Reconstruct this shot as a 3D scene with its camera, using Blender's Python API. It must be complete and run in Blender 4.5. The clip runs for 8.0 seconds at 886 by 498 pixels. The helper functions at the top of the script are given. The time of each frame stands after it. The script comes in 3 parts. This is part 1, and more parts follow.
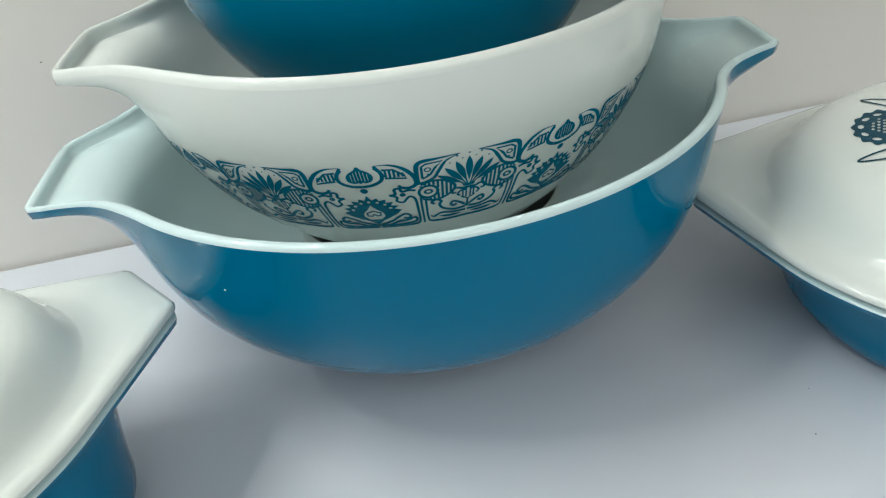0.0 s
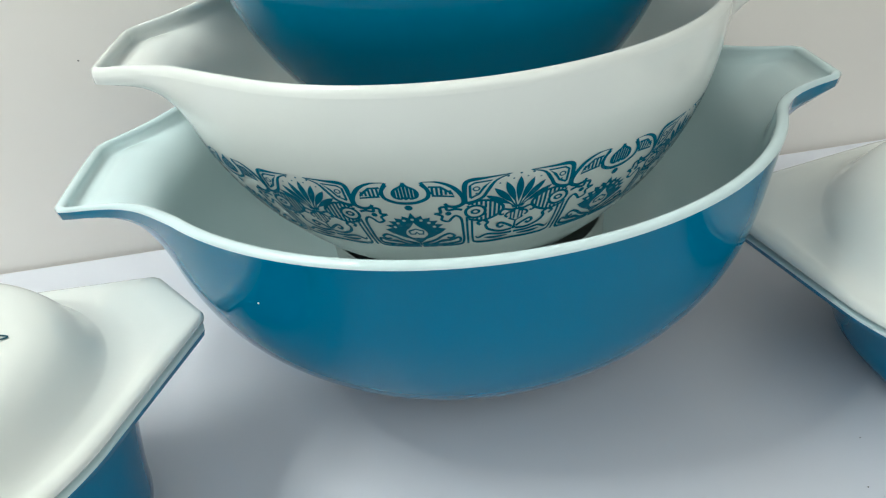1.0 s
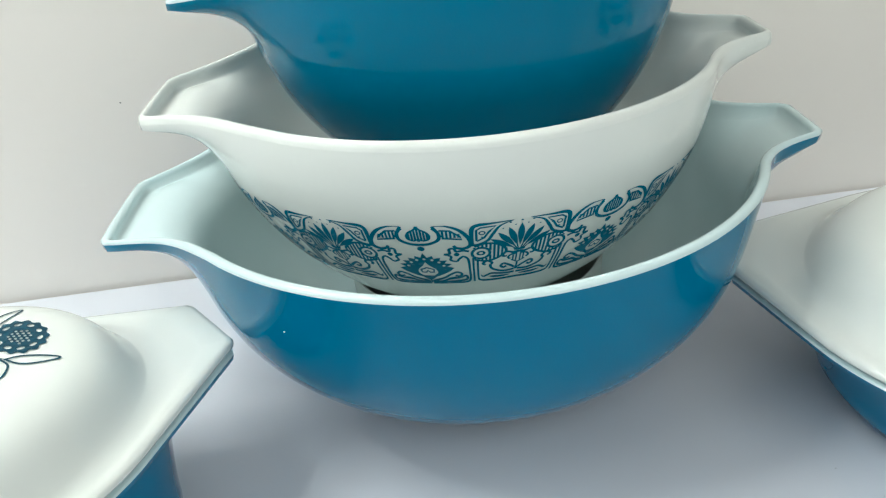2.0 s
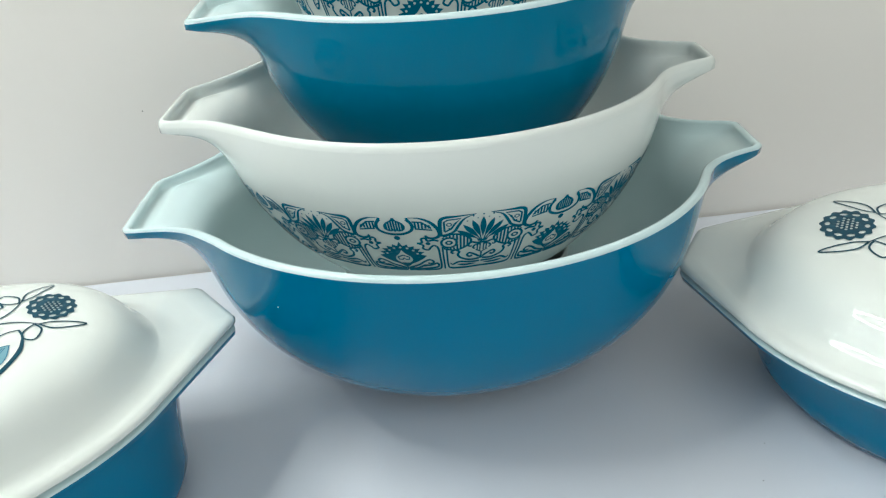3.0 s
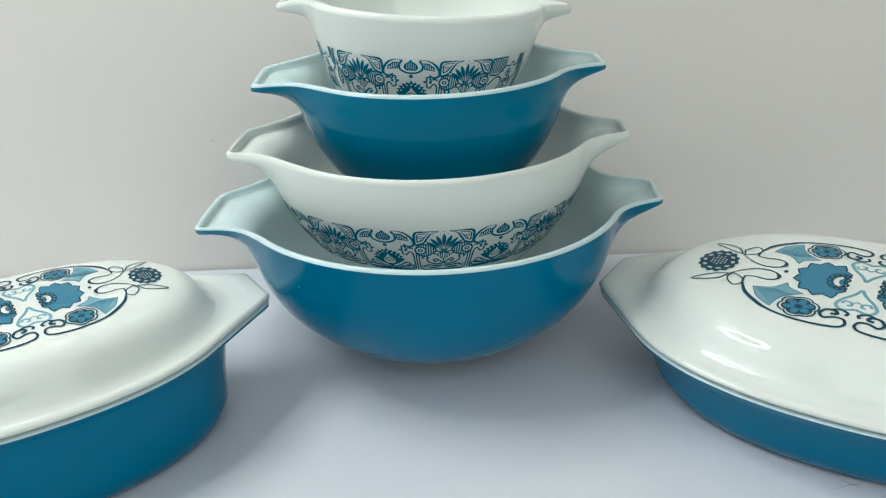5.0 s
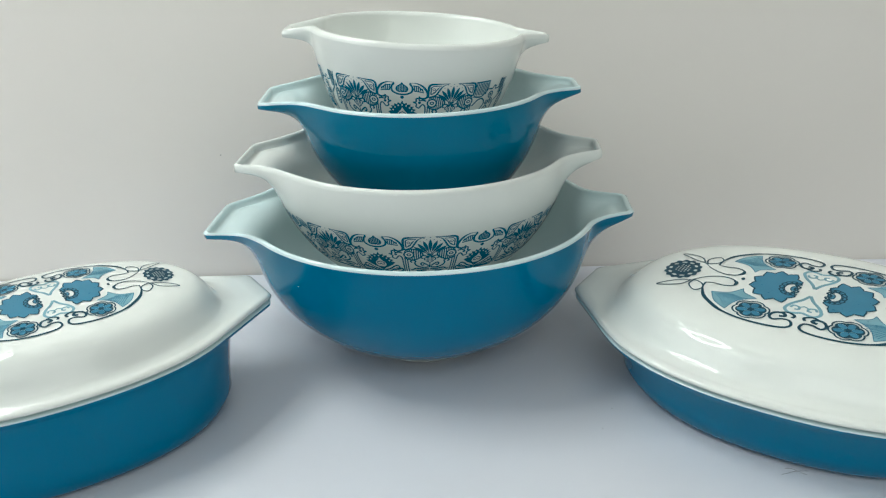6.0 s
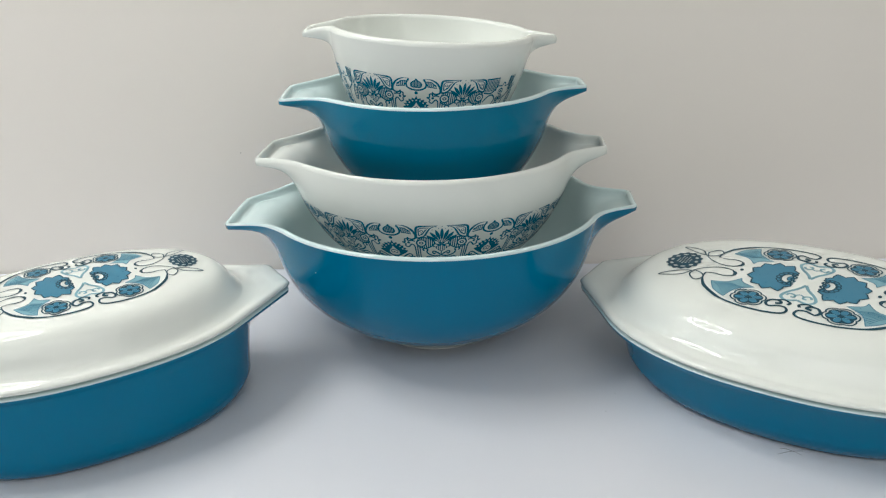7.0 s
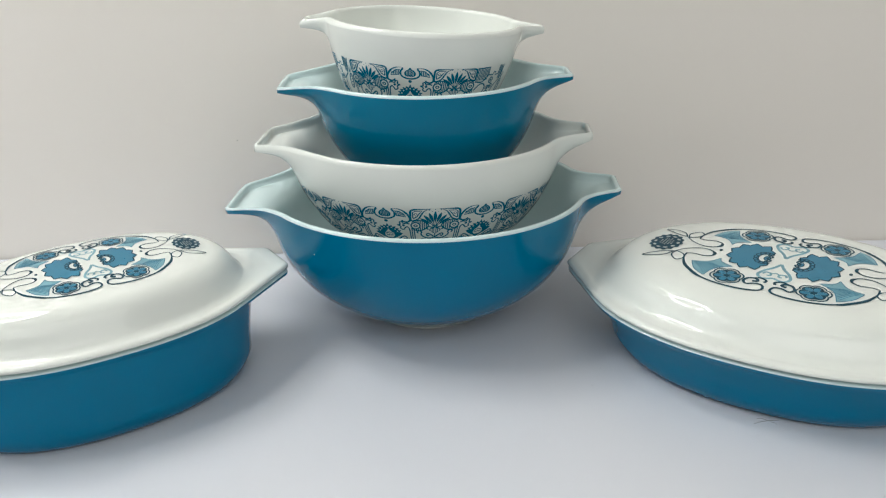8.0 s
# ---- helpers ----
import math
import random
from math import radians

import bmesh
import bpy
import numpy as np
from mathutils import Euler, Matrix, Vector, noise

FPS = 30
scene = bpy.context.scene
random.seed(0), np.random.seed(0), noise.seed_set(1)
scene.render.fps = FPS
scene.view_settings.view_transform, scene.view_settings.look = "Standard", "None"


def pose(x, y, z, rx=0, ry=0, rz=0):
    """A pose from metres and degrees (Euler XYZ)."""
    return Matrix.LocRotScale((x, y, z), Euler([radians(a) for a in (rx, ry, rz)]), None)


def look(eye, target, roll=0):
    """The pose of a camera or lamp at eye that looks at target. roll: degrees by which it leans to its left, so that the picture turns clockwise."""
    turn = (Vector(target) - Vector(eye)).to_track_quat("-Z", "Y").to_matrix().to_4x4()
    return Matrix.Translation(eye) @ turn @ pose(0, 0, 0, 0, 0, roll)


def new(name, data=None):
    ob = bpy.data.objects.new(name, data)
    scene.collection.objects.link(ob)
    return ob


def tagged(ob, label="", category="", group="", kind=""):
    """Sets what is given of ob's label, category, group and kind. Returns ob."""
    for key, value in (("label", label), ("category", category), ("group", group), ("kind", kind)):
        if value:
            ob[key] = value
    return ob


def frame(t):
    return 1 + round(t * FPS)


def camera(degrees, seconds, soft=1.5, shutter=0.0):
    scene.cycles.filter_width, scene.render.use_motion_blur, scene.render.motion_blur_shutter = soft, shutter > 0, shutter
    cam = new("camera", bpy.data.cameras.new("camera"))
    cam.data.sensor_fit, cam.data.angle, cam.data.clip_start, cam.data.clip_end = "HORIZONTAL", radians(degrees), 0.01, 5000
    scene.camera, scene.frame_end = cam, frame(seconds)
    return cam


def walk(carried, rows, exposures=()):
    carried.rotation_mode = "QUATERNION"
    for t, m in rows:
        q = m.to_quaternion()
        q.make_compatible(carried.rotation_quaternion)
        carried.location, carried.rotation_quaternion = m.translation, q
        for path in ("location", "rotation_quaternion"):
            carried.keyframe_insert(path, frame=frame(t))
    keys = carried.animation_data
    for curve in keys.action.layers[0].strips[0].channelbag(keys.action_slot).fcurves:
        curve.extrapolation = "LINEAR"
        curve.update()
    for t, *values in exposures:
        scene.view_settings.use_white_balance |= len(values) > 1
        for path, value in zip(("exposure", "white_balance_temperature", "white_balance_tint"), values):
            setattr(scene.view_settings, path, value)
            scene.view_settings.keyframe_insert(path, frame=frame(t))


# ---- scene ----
cam = camera(53.549, 8.0, soft=1.2)
PATH = [
    (0.0, -0.0274, -0.3851, 0.2628, 58.043, 7.524, -10.489),
    (0.5, -0.0378, -0.3700, 0.2560, 58.766, 6.369, -8.868),
    (1.0, -0.0357, -0.3714, 0.2577, 59.554, 5.593, -8.064),
    (1.5, -0.0341, -0.3789, 0.2681, 60.332, 5.216, -7.294),
    (2.0, -0.0348, -0.3992, 0.2765, 61.671, 5.120, -6.571),
    (2.2, -0.0264, -0.4150, 0.2770, 61.943, 5.123, -6.221),
    (3.3, -0.0170, -0.4702, 0.2963, 63.381, 4.095, -4.526),
    (3.5, -0.0038, -0.4863, 0.3026, 63.500, 3.680, -4.056),
    (4.0, 0.0039, -0.5355, 0.3213, 64.111, 2.942, -3.037),
    (4.5, 0.0048, -0.5782, 0.3333, 65.056, 2.457, -1.790),
    (5.8, 0.0236, -0.6586, 0.3600, 66.439, 1.538, -0.487),
    (6.0, 0.0235, -0.6690, 0.3583, 66.958, 1.380, -0.507),
    (6.5, 0.0246, -0.6911, 0.3569, 67.556, 0.908, -1.072),
    (7.0, 0.0228, -0.7038, 0.3513, 68.039, 1.229, 0.295),
    (7.5, 0.0230, -0.7193, 0.3567, 67.703, 1.082, -0.202),
    (8.0, 0.0176, -0.7324, 0.3572, 67.323, 1.111, -0.627),
]
LOOKS = [(0.0, -0.13, 6250, 1), (1.0, 0.03, 6230, 1), (2.0, 0.14, 6200, 1), (4.0, -0.09, 6110, 0), (6.0, -0.19, 6150, 1), (6.5, -0.20, 6230, 1), (7.0, -0.19, 6390, 6), (8.0, -0.19, 6400, 6)]
walk(cam, [(t, pose(x, y, z, rx, ry, rz)) for t, x, y, z, rx, ry, rz in PATH], LOOKS)

from mathutils.geometry import tessellate_polygon

# ---- light ----
world = bpy.data.worlds.new("world")
scene.world = world
world.use_nodes = True
wn = world.node_tree
wn.nodes["Background"].inputs["Color"].default_value = (0.80, 0.90, 1.0, 1)
wn.nodes["Background"].inputs["Strength"].default_value = 0.55


def area(name, eye, target, sx, sy, power, colour):
    d = bpy.data.lights.new(name, "AREA")
    d.shape, d.size, d.size_y, d.energy, d.color = "RECTANGLE", sx, sy, power, colour
    ob = new(name, d)
    ob.matrix_world = look(eye, target)
    return ob


area("window_light", (-2.3, -0.45, 1.75), (0.1, -0.05, 0.05), 2.3, 2.0, 23, (0.96, 0.99, 1.0))
# wide fill added behind the camera to brighten upright faces
area("front_fill_light", (0.30, -2.4, 1.55), (0.0, 0, 0.1), 3.4, 1.9, 45, (1.0, 0.97, 0.92))

# ---- materials ----


def mat(name):
    m = bpy.data.materials.new(name)
    m.use_nodes = True
    return m, m.node_tree, m.node_tree.nodes["Principled BSDF"]


def glaze(name, colour, rough, vary=0.06, coat=0.0, scale=60.0, sss=0.0):
    """A fired surface: faint clouding of the colour at two scales, gloss with fine wipe marks."""
    m, nt, p = mat(name)
    tc = nt.nodes.new("ShaderNodeTexCoord")
    big, fine = nt.nodes.new("ShaderNodeTexNoise"), nt.nodes.new("ShaderNodeTexNoise")
    big.inputs["Scale"].default_value, fine.inputs["Scale"].default_value = scale * 0.3, scale * 6
    for n in (big, fine):
        nt.links.new(tc.outputs["Object"], n.inputs["Vector"])
    mix = nt.nodes.new("ShaderNodeMix")
    mix.data_type = "RGBA"
    mix.inputs[6].default_value = (*[c * (1 - vary) for c in colour], 1)
    mix.inputs[7].default_value = (*[min(1, c * (1 + vary)) for c in colour], 1)
    nt.links.new(big.outputs["Fac"], mix.inputs[0])
    nt.links.new(mix.outputs[2], p.inputs["Base Color"])
    mr = nt.nodes.new("ShaderNodeMapRange")
    mr.inputs["To Min"].default_value, mr.inputs["To Max"].default_value = rough * 0.75, rough * 1.3
    nt.links.new(fine.outputs["Fac"], mr.inputs["Value"])
    nt.links.new(mr.outputs["Result"], p.inputs["Roughness"])
    bump = nt.nodes.new("ShaderNodeBump")
    bump.inputs["Strength"].default_value, bump.inputs["Distance"].default_value = 0.05, 0.0004
    nt.links.new(big.outputs["Fac"], bump.inputs["Height"])
    nt.links.new(bump.outputs["Normal"], p.inputs["Normal"])
    p.inputs["Coat Weight"].default_value = coat
    p.inputs["Coat Roughness"].default_value = 0.06
    if sss:
        p.inputs["Subsurface Weight"].default_value = sss
        p.inputs["Subsurface Radius"].default_value = (0.004, 0.005, 0.005)
        p.inputs["Subsurface Scale"].default_value = 1.0
    return m


OPAL = glaze("opal_glass", (0.785, 0.818, 0.785), 0.035, 0.02)
BLUE = glaze("turquoise_enamel", (0.0, 0.162, 0.304), 0.06, 0.04)
BLUE.node_tree.nodes["Principled BSDF"].inputs["IOR"].default_value = 1.25
TEAL = glaze("deep_turquoise_enamel", (0.0, 0.158, 0.276), 0.06, 0.04)
TEAL.node_tree.nodes["Principled BSDF"].inputs["IOR"].default_value = 1.26
PALE = glaze("pale_blue_opal", (0.62, 0.76, 0.78), 0.07, 0.03)
LINE = glaze("dark_teal_print", (0.004, 0.058, 0.096), 0.3, 0.05)
MID = glaze("mid_blue_print", (0.045, 0.205, 0.325), 0.3, 0.05)
LIGHT = glaze("pale_blue_print", (0.165, 0.370, 0.455), 0.3, 0.05)
INK = glaze("teal_print", (0.0, 0.150, 0.250), 0.25, 0.05)
INK.node_tree.nodes["Principled BSDF"].inputs["IOR"].default_value = 1.22
LINE.node_tree.nodes["Principled BSDF"].inputs["IOR"].default_value = 1.22
MID.node_tree.nodes["Principled BSDF"].inputs["IOR"].default_value = 1.25
GRIME = glaze("grey_dust", (0.10, 0.10, 0.10), 0.8)
BOARD = glaze("white_board", (0.67, 0.69, 0.75), 0.35, 0.03, scale=9)
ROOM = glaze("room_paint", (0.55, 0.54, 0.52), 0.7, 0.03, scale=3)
# the room paint darkened: a dim side of the room put into the colour
ROOM_SHADED = glaze("shaded_room_paint", (0.16, 0.16, 0.16), 0.7, 0.03, scale=3)
WALL = glaze("white_backdrop", (0.83, 0.79, 0.745), 0.34, 0.03, scale=5)
FROST = glaze("frosted_plastic", (0.45, 0.50, 0.48), 0.4, 0.05)

GLOW, _nt, _p = mat("lamp_glow")
_p.inputs["Base Color"].default_value = (0.9, 0.9, 0.9, 1)
_p.inputs["Emission Color"].default_value = (1.0, 0.97, 0.93, 1)
_p.inputs["Emission Strength"].default_value = 30.0

# ---- mesh helpers ----


def put(bm, name, material, parent=None, label="", smooth=True, turn=True):
    me = bpy.data.meshes.new(name)
    if turn:
        bmesh.ops.recalc_face_normals(bm, faces=bm.faces)
    bm.to_mesh(me)
    bm.free()
    me.materials.append(material)
    if smooth:
        for p in me.polygons:
            p.use_smooth = True
    ob = new(name, me)
    ob.parent = parent
    if label:
        ob["label"] = label
    return ob


def rings(rows, close=True, cap_first=False, cap_last=False):
    """A skin over rows of points; every row has the same number of points."""
    bm = bmesh.new()
    vs = [[bm.verts.new(p) for p in row] for row in rows]
    n = len(vs[0])
    for a, b in zip(vs, vs[1:]):
        for i in range(n if close else n - 1):
            j = (i + 1) % n
            bm.faces.new((a[i], a[j], b[j], b[i]))
    for flag, row in ((cap_first, vs[0]), (cap_last, vs[-1])):
        if flag:
            c = bm.verts.new([sum(v.co[k] for v in row) / n for k in range(3)])
            for i in range(n):
                bm.faces.new((row[i], row[(i + 1) % n], c))
    return bm


def thing(name, m, label, category, group=""):
    ob = new(name)
    ob.empty_display_size = 0.02
    ob.matrix_world = m
    return tagged(ob, label, category, group)


# ---- setting ----
WALL_Y, LEAN_BACK = 0.1205, 0.10


def box(name, x0, x1, y0, y1, z0, z1, material, label, category, shear=0.0):
    """A slab; shear pushes its top away in y."""
    bm = bmesh.new()
    pts = [bm.verts.new((x, y + shear * (z - z0), z)) for z in (z0, z1) for x, y in ((x0, y0), (x1, y0), (x1, y1), (x0, y1))]
    for f in ((0, 3, 2, 1), (4, 5, 6, 7), (0, 1, 5, 4), (1, 2, 6, 5), (2, 3, 7, 6), (3, 0, 4, 7)):
        bm.faces.new([pts[i] for i in f])
    return tagged(put(bm, name, material, smooth=False), label, category, kind="structure")


box("ground", -2.6, 2.6, -2.6, WALL_Y, -0.02, 0.0, BOARD, "glossy white tabletop board under the dishes", "tabletop")
box("wall_back", -2.6, 2.6, WALL_Y + 0.001, WALL_Y + 0.02, -0.02, 2.6, WALL, "off-white paper backdrop leaning back behind the bowls", "backdrop", LEAN_BACK)

# room shell out of view, added to bounce light and be mirrored in the glaze
box("wall_left", -2.62, -2.6, -2.6, 0.6, -0.02, 2.6, ROOM, "unseen side wall added for bounce light and reflections", "wall")
box("wall_right", 2.6, 2.62, -2.6, 0.6, -0.02, 2.6, ROOM, "unseen side wall added for bounce light and reflections", "wall")
# unseen; its dark colour imitates shade so the enamel mirrors little
box("wall_front", -2.6, 2.6, -2.62, -2.6, -0.02, 2.6, ROOM_SHADED, "unseen wall behind the camera, coloured dark to dim reflections", "wall")
box("ceiling", -2.6, 2.6, -2.6, 0.6, 2.6, 2.62, ROOM, "unseen ceiling added for bounce light and reflections", "ceiling")



def ring_lamp(x, y, z, r, tube):
    lamp = thing("ring_lamp", pose(x, y, z), "white circular ring lamp hanging over the table", "lamp")
    bm = rings([[((r + tube * math.cos(b)) * math.cos(a), (r + tube * math.cos(b)) * math.sin(a), tube * math.sin(b)) for a in (2 * math.pi * i / 64 for i in range(64))] for b in (2 * math.pi * k / 10 for k in range(11))])
    put(bm, "glowing_tube", GLOW, lamp)
    put(rings([[((r - 0.01) * math.cos(a), (r - 0.01) * math.sin(a), h) for a in (2 * math.pi * i / 64 for i in range(64))] for h in (tube + 0.002, tube + 0.02)], cap_last=True), "back_plate", ROOM, lamp)
    bm = bmesh.new()
    bmesh.ops.create_cone(bm, cap_ends=True, segments=16, radius1=0.008, radius2=0.008, depth=2.6 - z - tube - 0.02)
    bmesh.ops.translate(bm, verts=bm.verts, vec=(0, 0, tube + 0.02 + (2.6 - z - tube - 0.02) / 2))
    put(bm, "stem", ROOM, lamp)


ring_lamp(-0.82, -0.06, 1.40, 0.30, 0.032)

# ---- printed ornament: flat ink laid on the glass ----


def smooth_line(pts, steps=6):
    """Points along a soft curve through the given ones."""
    out = []
    n = len(pts)
    for i in range(n - 1):
        p0, p1, p2, p3 = pts[max(i - 1, 0)], pts[i], pts[i + 1], pts[min(i + 2, n - 1)]
        for k in range(steps):
            t = k / steps
            out.append(tuple(0.5 * (2 * b + (c - a) * t + (2 * a - 5 * b + 4 * c - d) * t * t + (3 * b - a - 3 * c + d) * t ** 3) for a, b, c, d in zip(p0, p1, p2, p3)))
    out.append(tuple(pts[-1]))
    return out


def circle(cx, cy, rx, ry=None, n=18, turn=0.0):
    ry = rx if ry is None else ry
    c, s = math.cos(turn), math.sin(turn)
    return [(cx + rx * math.cos(a) * c - ry * math.sin(a) * s, cy + rx * math.cos(a) * s + ry * math.sin(a) * c) for a in (2 * math.pi * i / n for i in range(n))]


def petal(x, y, angle, length, width, n=7):
    """A pointed leaf from (x, y) outwards."""
    c, s = math.cos(angle), math.sin(angle)
    side = [(length * k / n, width * math.sin(math.pi * (k / n) ** 1.25) ** 0.9) for k in range(n + 1)]
    ring = side + [(u, -v) for u, v in side[-2:0:-1]]
    return [(x + u * c - v * s, y + u * s + v * c) for u, v in ring]


def mirror(pts):
    return [(-x, y) for x, y in pts]


class Print:
    """Shapes in one ink: fills and ribbons in the plane, laid on a surface by a function."""

    def __init__(self):
        self.tris = []

    def fill(self, pts, holes=()):
        loops = [[Vector((x, y, 0)) for x, y in pts]] + [[Vector((x, y, 0)) for x, y in h] for h in holes]
        flat = [p for l in loops for p in l]
        for t in tessellate_polygon(loops):
            self.tris.append(tuple((flat[i].x, flat[i].y) for i in t))
        return self

    def line(self, pts, w, closed=False, soft=False, ends=None):
        """A stroke of width w; ends: the widths at both ends."""
        if soft:
            pts = smooth_line(pts)
        if closed:
            pts = list(pts) + [pts[0], pts[1]]
        n = len(pts)
        a, b = [], []
        for i in range(n):
            p, q = pts[max(i - 1, 0)], pts[min(i + 1, n - 1)]
            dx, dy = q[0] - p[0], q[1] - p[1]
            d = math.hypot(dx, dy) or 1e-9
            k = i / (n - 1)
            h = w / 2
            if ends:
                h = 0.5 * (ends[0] + (w - ends[0]) * min(1, k * 3)) if k < 0.5 else 0.5 * (ends[1] + (w - ends[1]) * min(1, (1 - k) * 3))
            a.append((pts[i][0] - dy / d * h, pts[i][1] + dx / d * h))
            b.append((pts[i][0] + dy / d * h, pts[i][1] - dx / d * h))
        for i in range(n - 1):
            self.tris.append((a[i], b[i], b[i + 1]))
            self.tris.append((a[i], b[i + 1], a[i + 1]))
        return self

    def stripes(self, inside, x0, x1, step, y0, y1, w):
        """Upright hatching where inside(x, y) holds."""
        x = x0
        while x <= x1:
            run = []
            for k in range(62):
                y = y0 + (y1 - y0) * k / 60
                if k < 61 and inside(x, y):
                    run.append(y)
                else:
                    if len(run) > 2:
                        self.line([(x, run[0]), (x, (run[0] + run[-1]) / 2), (x, run[-1])], w)
                    run = []
            x += step
        return self

    def raise_middle(self, power):
        """Moves the middle of a panel up, its foot and top staying."""
        self.tris = [tuple((x, 2 * max(y, 0) ** power / 2 ** power) for x, y in t) for t in self.tris]
        return self

    def both(self, other):
        """Adds another print and its mirror image."""
        self.tris += other.tris + [tuple((-x, y) for x, y in t) for t in other.tris]
        return self

    def lay(self, name, place, material, parent, longest, label=""):
        verts, faces = [], []
        stack = list(self.tris)
        while stack:
            t = stack.pop()
            e = [math.dist(t[i], t[(i + 1) % 3]) for i in range(3)]
            m = max(e)
            if m > longest:
                i = e.index(m)
                p, q, r = t[i], t[(i + 1) % 3], t[(i + 2) % 3]
                h = ((p[0] + q[0]) / 2, (p[1] + q[1]) / 2)
                stack += [(p, h, r), (h, q, r)]
            elif abs((t[1][0] - t[0][0]) * (t[2][1] - t[0][1]) - (t[2][0] - t[0][0]) * (t[1][1] - t[0][1])) > 1e-12:
                a = (t[1][0] - t[0][0]) * (t[2][1] - t[0][1]) - (t[2][0] - t[0][0]) * (t[1][1] - t[0][1])
                faces.append((len(verts), len(verts) + 1, len(verts) + 2))
                verts += [place(*p) for p in (t if a > 0 else t[::-1])]
        me = bpy.data.meshes.new(name)
        me.from_pydata(verts, [], faces)
        bm = bmesh.new()
        bm.from_mesh(me)
        bmesh.ops.remove_doubles(bm, verts=bm.verts, dist=1e-6)
        bpy.data.meshes.remove(me)
        return put(bm, name, material, parent, label, turn=False)


def spiral(cx, cy, r0, r1, a0, turns, n=16):
    return [(cx + (r0 + (r1 - r0) * k / n) * math.cos(a0 + 2 * math.pi * turns * k / n), cy + (r0 + (r1 - r0) * k / n) * math.sin(a0 + 2 * math.pi * turns * k / n)) for k in range(n + 1)]


W1, W2 = 0.063, 0.049


def fan_panel():
    """A fan of petals between striped half moons; x from -1 to 1, y from 0 (foot) to 2 (top)."""
    p, h = Print(), Print()
    # frame
    h.line([(0.0, 0.05), (0.5, 0.04), (0.80, 0.06), (0.86, 0.16), (0.87, 0.50), (0.87, 0.78)], W2, soft=True)
    h.line([(0.955, 0.04), (0.965, 0.5), (0.965, 0.86)], W2)
    # ear
    h.line([(0.96, 1.26), (0.975, 1.55), (0.96, 1.84), (0.86, 1.94), (0.60, 1.96), (0.16, 1.99)], W1 * 1.5, soft=True, ends=(W1, 0.01))
    h.line([(0.16, 1.99), (0.42, 1.86), (0.56, 1.62), (0.66, 1.42), (0.82, 1.32), (0.96, 1.30)], W1 * 1.1, soft=True, ends=(0.01, W1))
    h.line([(0.88, 1.44), (0.88, 1.78), (0.80, 1.85), (0.50, 1.87), (0.63, 1.72), (0.73, 1.52), (0.88, 1.42)], W2)
    h.line(circle(0.77, 1.68, 0.055, n=10), 0.03, closed=True)
    # striped half moon with its eye
    moon = lambda x, y: (x - 0.66) ** 2 / 0.40 ** 2 + (y - 1.0) ** 2 / 0.30 ** 2 < 1 and (x - 0.80) ** 2 + (y - 1.0) ** 2 > 0.21 ** 2 and x < 0.96
    h.line([(0.93, 1.24), (0.72, 1.32), (0.48, 1.27), (0.30, 1.10), (0.29, 0.95), (0.42, 0.80), (0.66, 0.70), (0.93, 0.78)], W1, soft=True)
    h.stripes(moon, 0.36, 0.95, 0.082, 0.65, 1.35, 0.048)
    h.line(circle(0.80, 1.0, 0.185), W1, closed=True)
    h.fill(circle(0.80, 1.0, 0.095, 0.08), [circle(0.80, 1.0, 0.045, 0.035, n=10)])
    # fan of slim petals
    for k in range(1, 4):
        a = math.radians(90 - 17.5 * k)
        h.fill(petal(0.14 * math.cos(a), 0.98 + 0.14 * math.sin(a), a, 0.72 - 0.03 * k, 0.070))
        h.line([(0.02 * k, 0.99), (0.2 * math.cos(a), 0.98 + 0.2 * math.sin(a))], 0.03)
    p.fill(petal(0, 1.12, math.radians(90), 0.74, 0.070))
    p.fill([(-0.13, 1.03), (0.13, 1.03), (0.10, 0.96), (-0.10, 0.96)])
    for k in range(-4, 5):
        a = math.radians(k * 14)
        p.fill(circle(0.93 * math.sin(a), 1.02 + 0.93 * math.cos(a), 0.024, n=8))
    for k in range(-3, 3):
        a = math.radians(k * 17.5 + 8.7)
        p.fill(circle(0.82 * math.sin(a), 1.02 + 0.82 * math.cos(a), 0.019, n=8))
    # knot and stem
    h.line([(0.0, 0.92), (0.12, 0.90), (0.24, 0.95), (0.33, 0.90), (0.32, 0.80), (0.25, 0.80)], 0.06, soft=True, ends=(0.09, 0.05))
    h.line([(0.03, 0.84), (0.16, 0.83), (0.22, 0.74), (0.17, 0.68)], 0.05, soft=True)
    for x in (0.045, 0.115):
        h.line([(x, 0.90), (x * 0.95, 0.60)], 0.035)
    p.line([(-0.15, 0.64), (0, 0.54), (0.15, 0.64)], 0.04)
    p.line([(0, 0.56), (0, 0.34)], 0.045)
    p.fill(circle(0, 0.33, 0.045, n=10))
    # scrolls
    h.line([(0.04, 0.36), (0.16, 0.46), (0.30, 0.54), (0.36, 0.47), (0.30, 0.40), (0.23, 0.44)], W2 * 1.3, soft=True)
    h.line([(0.04, 0.30), (0.28, 0.28), (0.52, 0.38), (0.60, 0.52), (0.56, 0.62), (0.66, 0.70), (0.76, 0.63), (0.70, 0.56)], W2 * 1.3, soft=True)
    h.line([(0.02, 0.20), (0.30, 0.20), (0.56, 0.24), (0.74, 0.16), (0.80, 0.22)], W2 * 1.2, soft=True, ends=(0.06, 0.02))
    h.line([(0.10, 0.13), (0.40, 0.12), (0.62, 0.15)], 0.06, soft=True, ends=(0.01, 0.01))
    return p.both(h)


